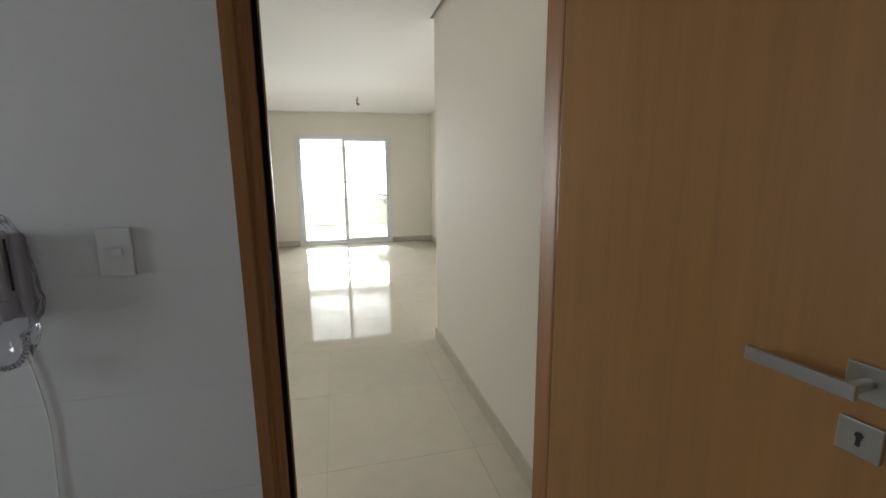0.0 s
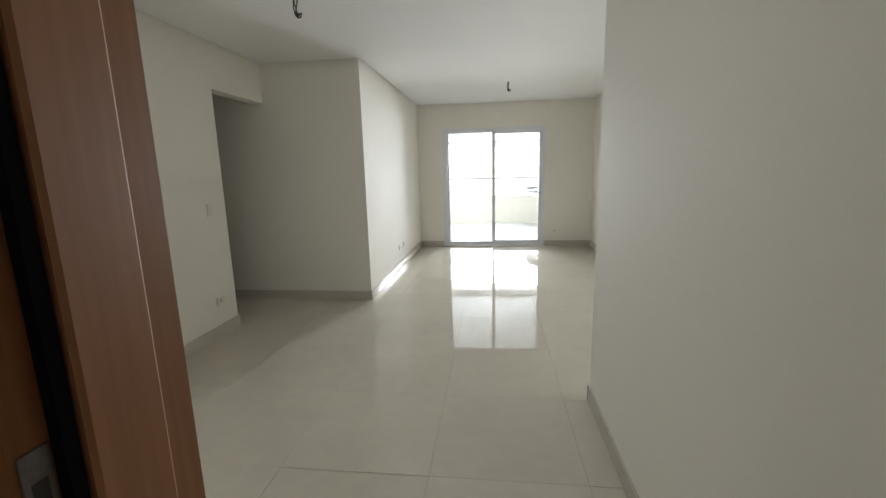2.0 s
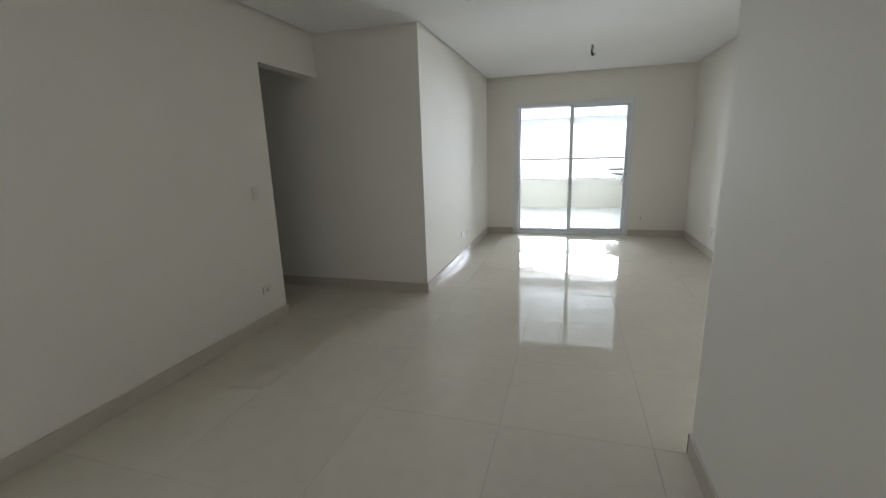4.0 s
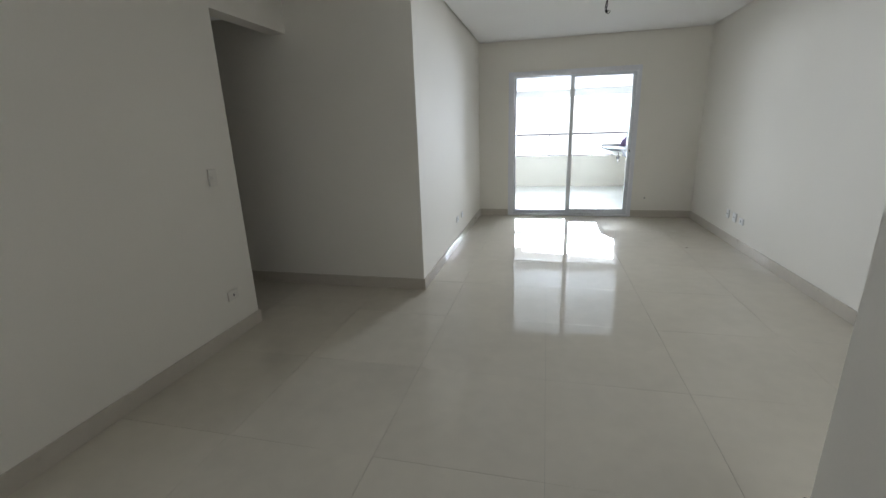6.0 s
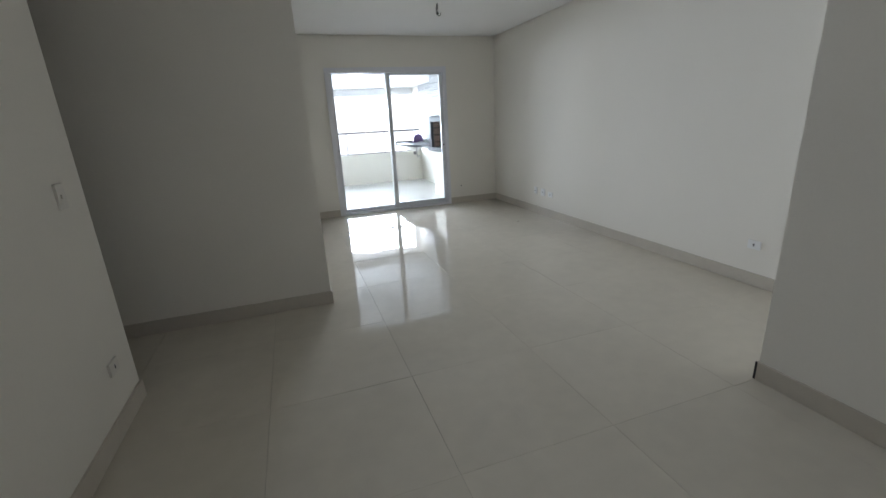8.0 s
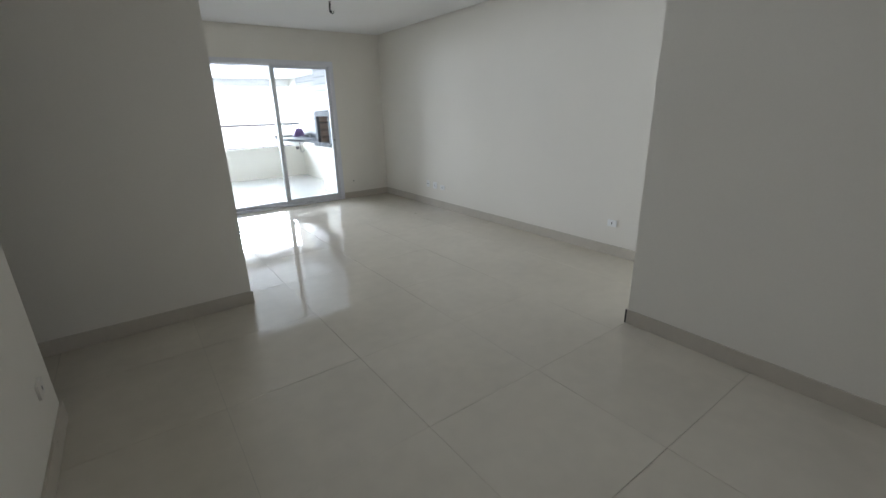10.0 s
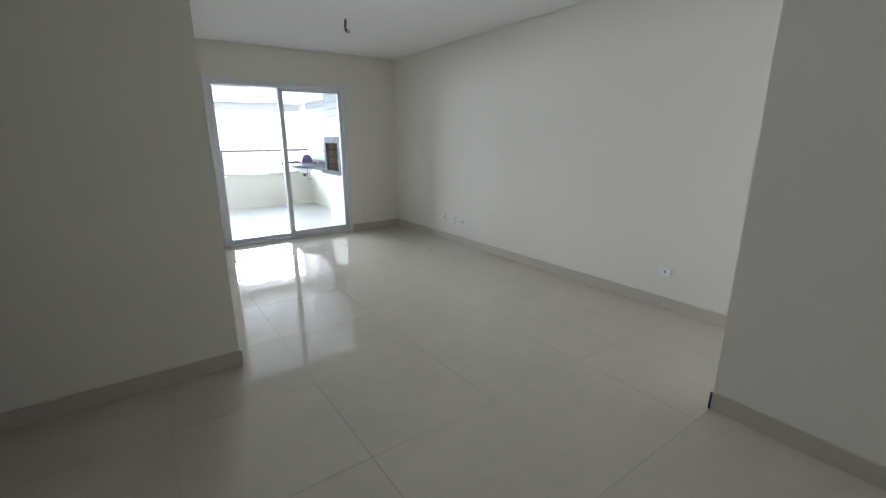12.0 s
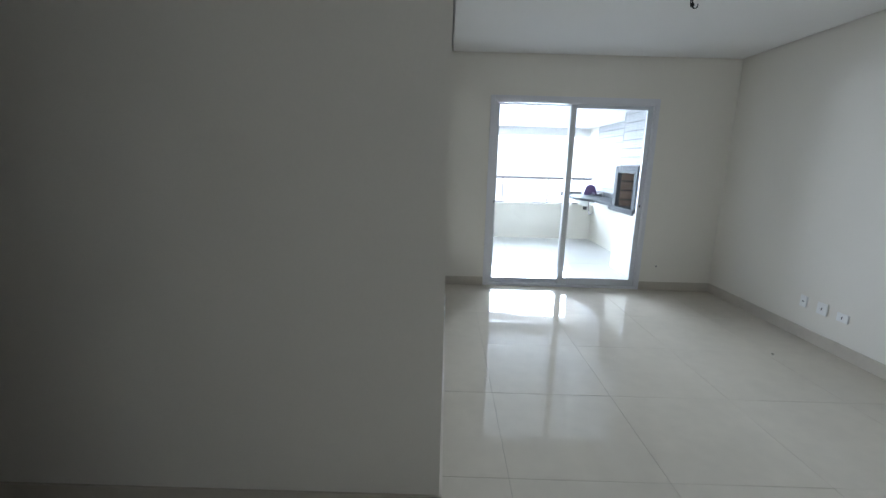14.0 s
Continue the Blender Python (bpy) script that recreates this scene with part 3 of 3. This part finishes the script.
plate.matrix_basis = pose(0.187, ENTRY0, 1.338, 0, 0, 0)
outlet = thing("cable_outlet", (2.1, FAR, 0.30), "tiny dark cable hole in the wall", "outlet")
bm = bmesh.new()
add_cyl(bm, (2.1, FAR - 0.004, 0.305), (2.1, FAR - 0.0003, 0.305), 0.009, 12)
part("bush", bm, M_DARK, outlet)


# ---- hanging lamp cables ----
def lamp_cable(x, y, label, drop):
    ob = thing("lamp_cable", (x, y, H), label, "cable", "ceiling cables")
    bm = bmesh.new()
    add_cyl(bm, (x, y, H - 0.004), (x, y, H - 0.0003), 0.03, 20)
    part("ceiling_plate", bm, M_CEIL, ob)
    for k, (dx, dy, m) in enumerate(((0.006, 0, M_WIRE), (-0.007, 0.004, M_DARK), (0.0, -0.006, M_WIRE))):
        bm = bmesh.new()
        hang = [(x + dx + 0.006 * math.sin(5 * a + k), y + dy + 0.008 * math.sin(4 * a + 2 * k), H - 0.003 - (drop - 0.012 * k) * a) for a in (j / 10 for j in range(11))]
        cx, cy, cz = hang[-1]
        curl = 0.02 - 0.004 * k
        hang += [(cx + curl * (1 - math.cos(a)), cy + 0.004 * k * a, cz - curl * math.sin(a)) for a in (j * math.pi / 6 for j in range(1, 8 - k))]
        add_tube(bm, hang, 0.0042)
        part("wire", bm, m, ob, smooth=True)
    bm = bmesh.new()
    bmesh.ops.create_uvsphere(bm, u_segments=12, v_segments=8, radius=0.014, matrix=Matrix.Translation((x + 0.004, y, H - drop)))
    part("tape_knot", bm, M_WIRE, ob, smooth=True)
    return ob


lamp_cable(1.128, 8.42, "short dark loose cable hanging from the ceiling", 0.11)
lamp_cable(-0.397, 4.84, "dark loose twisted cable ends hanging from the ceiling", 0.17)

# ---- intercom on the lobby wall ----
icom = thing("intercom", (-0.03, ENTRY0, 1.3), "white wall intercom handset wrapped in plastic film", "intercom")
box_part("base", (-0.085, 0.012, ENTRY0 - 0.035, ENTRY0 - 0.0006, 1.20, 1.395), M_PHONE, icom, bevel=0.008)
bm = bmesh.new()
add_box(bm, -0.045, 0.0, ENTRY0 - 0.075, ENTRY0 - 0.036, 1.215, 1.40, 0.012)
add_box(bm, -0.05, 0.004, ENTRY0 - 0.082, ENTRY0 - 0.034, 1.355, 1.405, 0.012)
add_box(bm, -0.05, 0.004, ENTRY0 - 0.082, ENTRY0 - 0.034, 1.205, 1.255, 0.012)
hs = part("handset", bm, M_PHONE, icom)
box_part("grip_slot", (0.0042, 0.0052, ENTRY0 - 0.06, ENTRY0 - 0.052, 1.27, 1.385), M_DARK, hs)
bm = bmesh.new()
cord = []
for k in range(241):
    a = k / 240
    ang = math.pi * (0.35 + 1.75 * a)
    c = Vector((-0.045 + 0.05 * math.sin(ang), ENTRY0 - 0.05, 1.145 + 0.055 * math.cos(ang)))
    w = a * 2 * math.pi * 30
    cord.append(c + Vector((0.0055 * math.cos(w) * math.sin(ang), 0.0055 * math.sin(w), 0.0055 * math.cos(w) * math.cos(ang))))
add_tube(bm, cord, 0.0022, 5)
part("coiled_cord", bm, M_PHONE, icom, "white coiled handset cord", True)
bm = bmesh.new()
add_tube(bm, [(-0.03 + 0.03 * a + 0.012 * math.sin(5 * a), ENTRY0 - 0.006, 1.12 - 0.5 * a) for a in (k / 12 for k in range(13))], 0.0025, 6)
part("wall_wire", bm, M_PLASTIC, icom, smooth=True)
bm = bmesh.new()
bmesh.ops.create_icosphere(bm, subdivisions=4, radius=1.0, matrix=Matrix.Translation((-0.035, ENTRY0 - 0.05, 1.27)) @ Matrix.Diagonal((0.085, 0.048, 0.185, 1)))
for v in bm.verts:
    v.co += 0.012 * noise.noise_vector(v.co * 28) + 0.006 * noise.noise_vector(v.co * 70)
    v.co.y = min(v.co.y, ENTRY0 - 0.002)
film = part("film", bm, M_BAG, icom, "crinkled clear plastic film")
film.visible_shadow = False

# floor speck
speck = thing("paint_chip", (2.235, 8.50, 0), "tiny dark paint chip lying on the floor", "debris")
bm = bmesh.new()
add_box(bm, 2.226, 2.244, 8.494, 8.507, 0.0005, 0.006, 0.002)
part("chip", bm, M_DARK, speck)


# ---- wall tiles on the balcony ----
def shared_tile(name, dims, material, bevel):
    bm = bmesh.new()
    vs = add_box(bm, *dims)
    top = [f for f in bm.faces]
    if bevel:
        bmesh.ops.bevel(bm, geom=list(bm.edges), offset=bevel, segments=1, affect="EDGES")
    bmesh.ops.recalc_face_normals(bm, faces=bm.faces)
    me = bpy.data.meshes.new(name)
    bm.to_mesh(me)
    bm.free()
    me.materials.append(material)
    return me


def lay(name, me, parent, at):
    ob = new(name, me)
    ob.parent = parent
    if parent.type == "EMPTY":
        ob.matrix_parent_inverse = Matrix.Translation(-parent.location)
    ob.location = at
    return ob


TW, TH = 0.1436, 0.1195
wall_tiles = structure("tile_panel", [(BAL_R - 0.006, BAL_R - 0.0005, GY1 + 0.001, BAL_Y - 0.021, 0.986, 2.299)], M_TGROUT, "white glazed tiled wall behind the counter", "tiled wall")
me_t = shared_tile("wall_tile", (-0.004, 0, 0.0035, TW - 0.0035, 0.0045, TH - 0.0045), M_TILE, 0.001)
for r in range(11):
    for c in range(17):
        y = GY1 + 0.005 + c * TW
        if y + TW < BAL_Y - 0.015:
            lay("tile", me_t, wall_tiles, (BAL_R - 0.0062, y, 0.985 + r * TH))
for r in range(6):
    for c in range(5):
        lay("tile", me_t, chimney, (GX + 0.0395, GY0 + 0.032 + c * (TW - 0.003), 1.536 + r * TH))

for c in range(5):
    y = GY0 + 0.032 + c * (TW - 0.003)
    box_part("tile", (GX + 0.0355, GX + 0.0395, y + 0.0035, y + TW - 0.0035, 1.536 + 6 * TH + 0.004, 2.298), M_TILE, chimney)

# large wall tiles of the lobby
for r in range(9):
    z0, z1 = 1.283 + 0.312 * (r - 4), min(1.283 + 0.312 * (r - 3), H - 0.001)
    z0 = max(z0, 0.001)
    for x0, x1 in ((-1.6, -0.79), (-0.79, -0.17), (-0.17, 0.4556)):
        box_part("tile", (x0 + 0.0006, x1 - 0.0006, ENTRY0, ENTRY0 + 0.0045, z0 + 0.0006, z1 - 0.0006), M_LOBBYTILE, lobby_wall)

# ---- floor tiles ----
P, J = 0.797, 0.0016
tile_cache = {}


def floor_tile(x0, x1, y0, y1, z, parent, material):
    w, d = round(x1 - x0, 3), round(y1 - y0, 3)
    if w < 0.02 or d < 0.02:
        return
    if (w, d, material) not in tile_cache:
        tile_cache[(w, d, material)] = shared_tile("floor_tile", (J / 2, w - J / 2, J / 2, d - J / 2, -0.008, 0), material, 0)
    lay("tile", tile_cache[(w, d, material)], parent, (x0, y0, z + random.uniform(-0.0003, 0.0))).rotation_euler = (random.gauss(0, 0.0004), random.gauss(0, 0.0004), 0)


def pave(x0, x1, y0, y1, z, parent, ox=-0.212, oy=4.565, material=M_FLOOR):
    i0, i1 = math.floor((x0 - ox) / P), math.ceil((x1 - ox) / P)
    j0, j1 = math.floor((y0 - oy) / P), math.ceil((y1 - oy) / P)
    for i in range(i0, i1):
        for j in range(j0, j1):
            floor_tile(max(x0, ox + i * P), min(x1, ox + (i + 1) * P), max(y0, oy + j * P), min(y1, oy + (j + 1) * P), z, parent, material)


JY = 4.565
pave(LEFT, HALL_X, ENTRY0 + 0.02, JY, 0, floor)
pave(-4.4, RIGHT, JY, JY + 3 * P, 0, floor)
pave(-1.009, RIGHT, JY + 3 * P, FAR + 0.002, 0, floor)
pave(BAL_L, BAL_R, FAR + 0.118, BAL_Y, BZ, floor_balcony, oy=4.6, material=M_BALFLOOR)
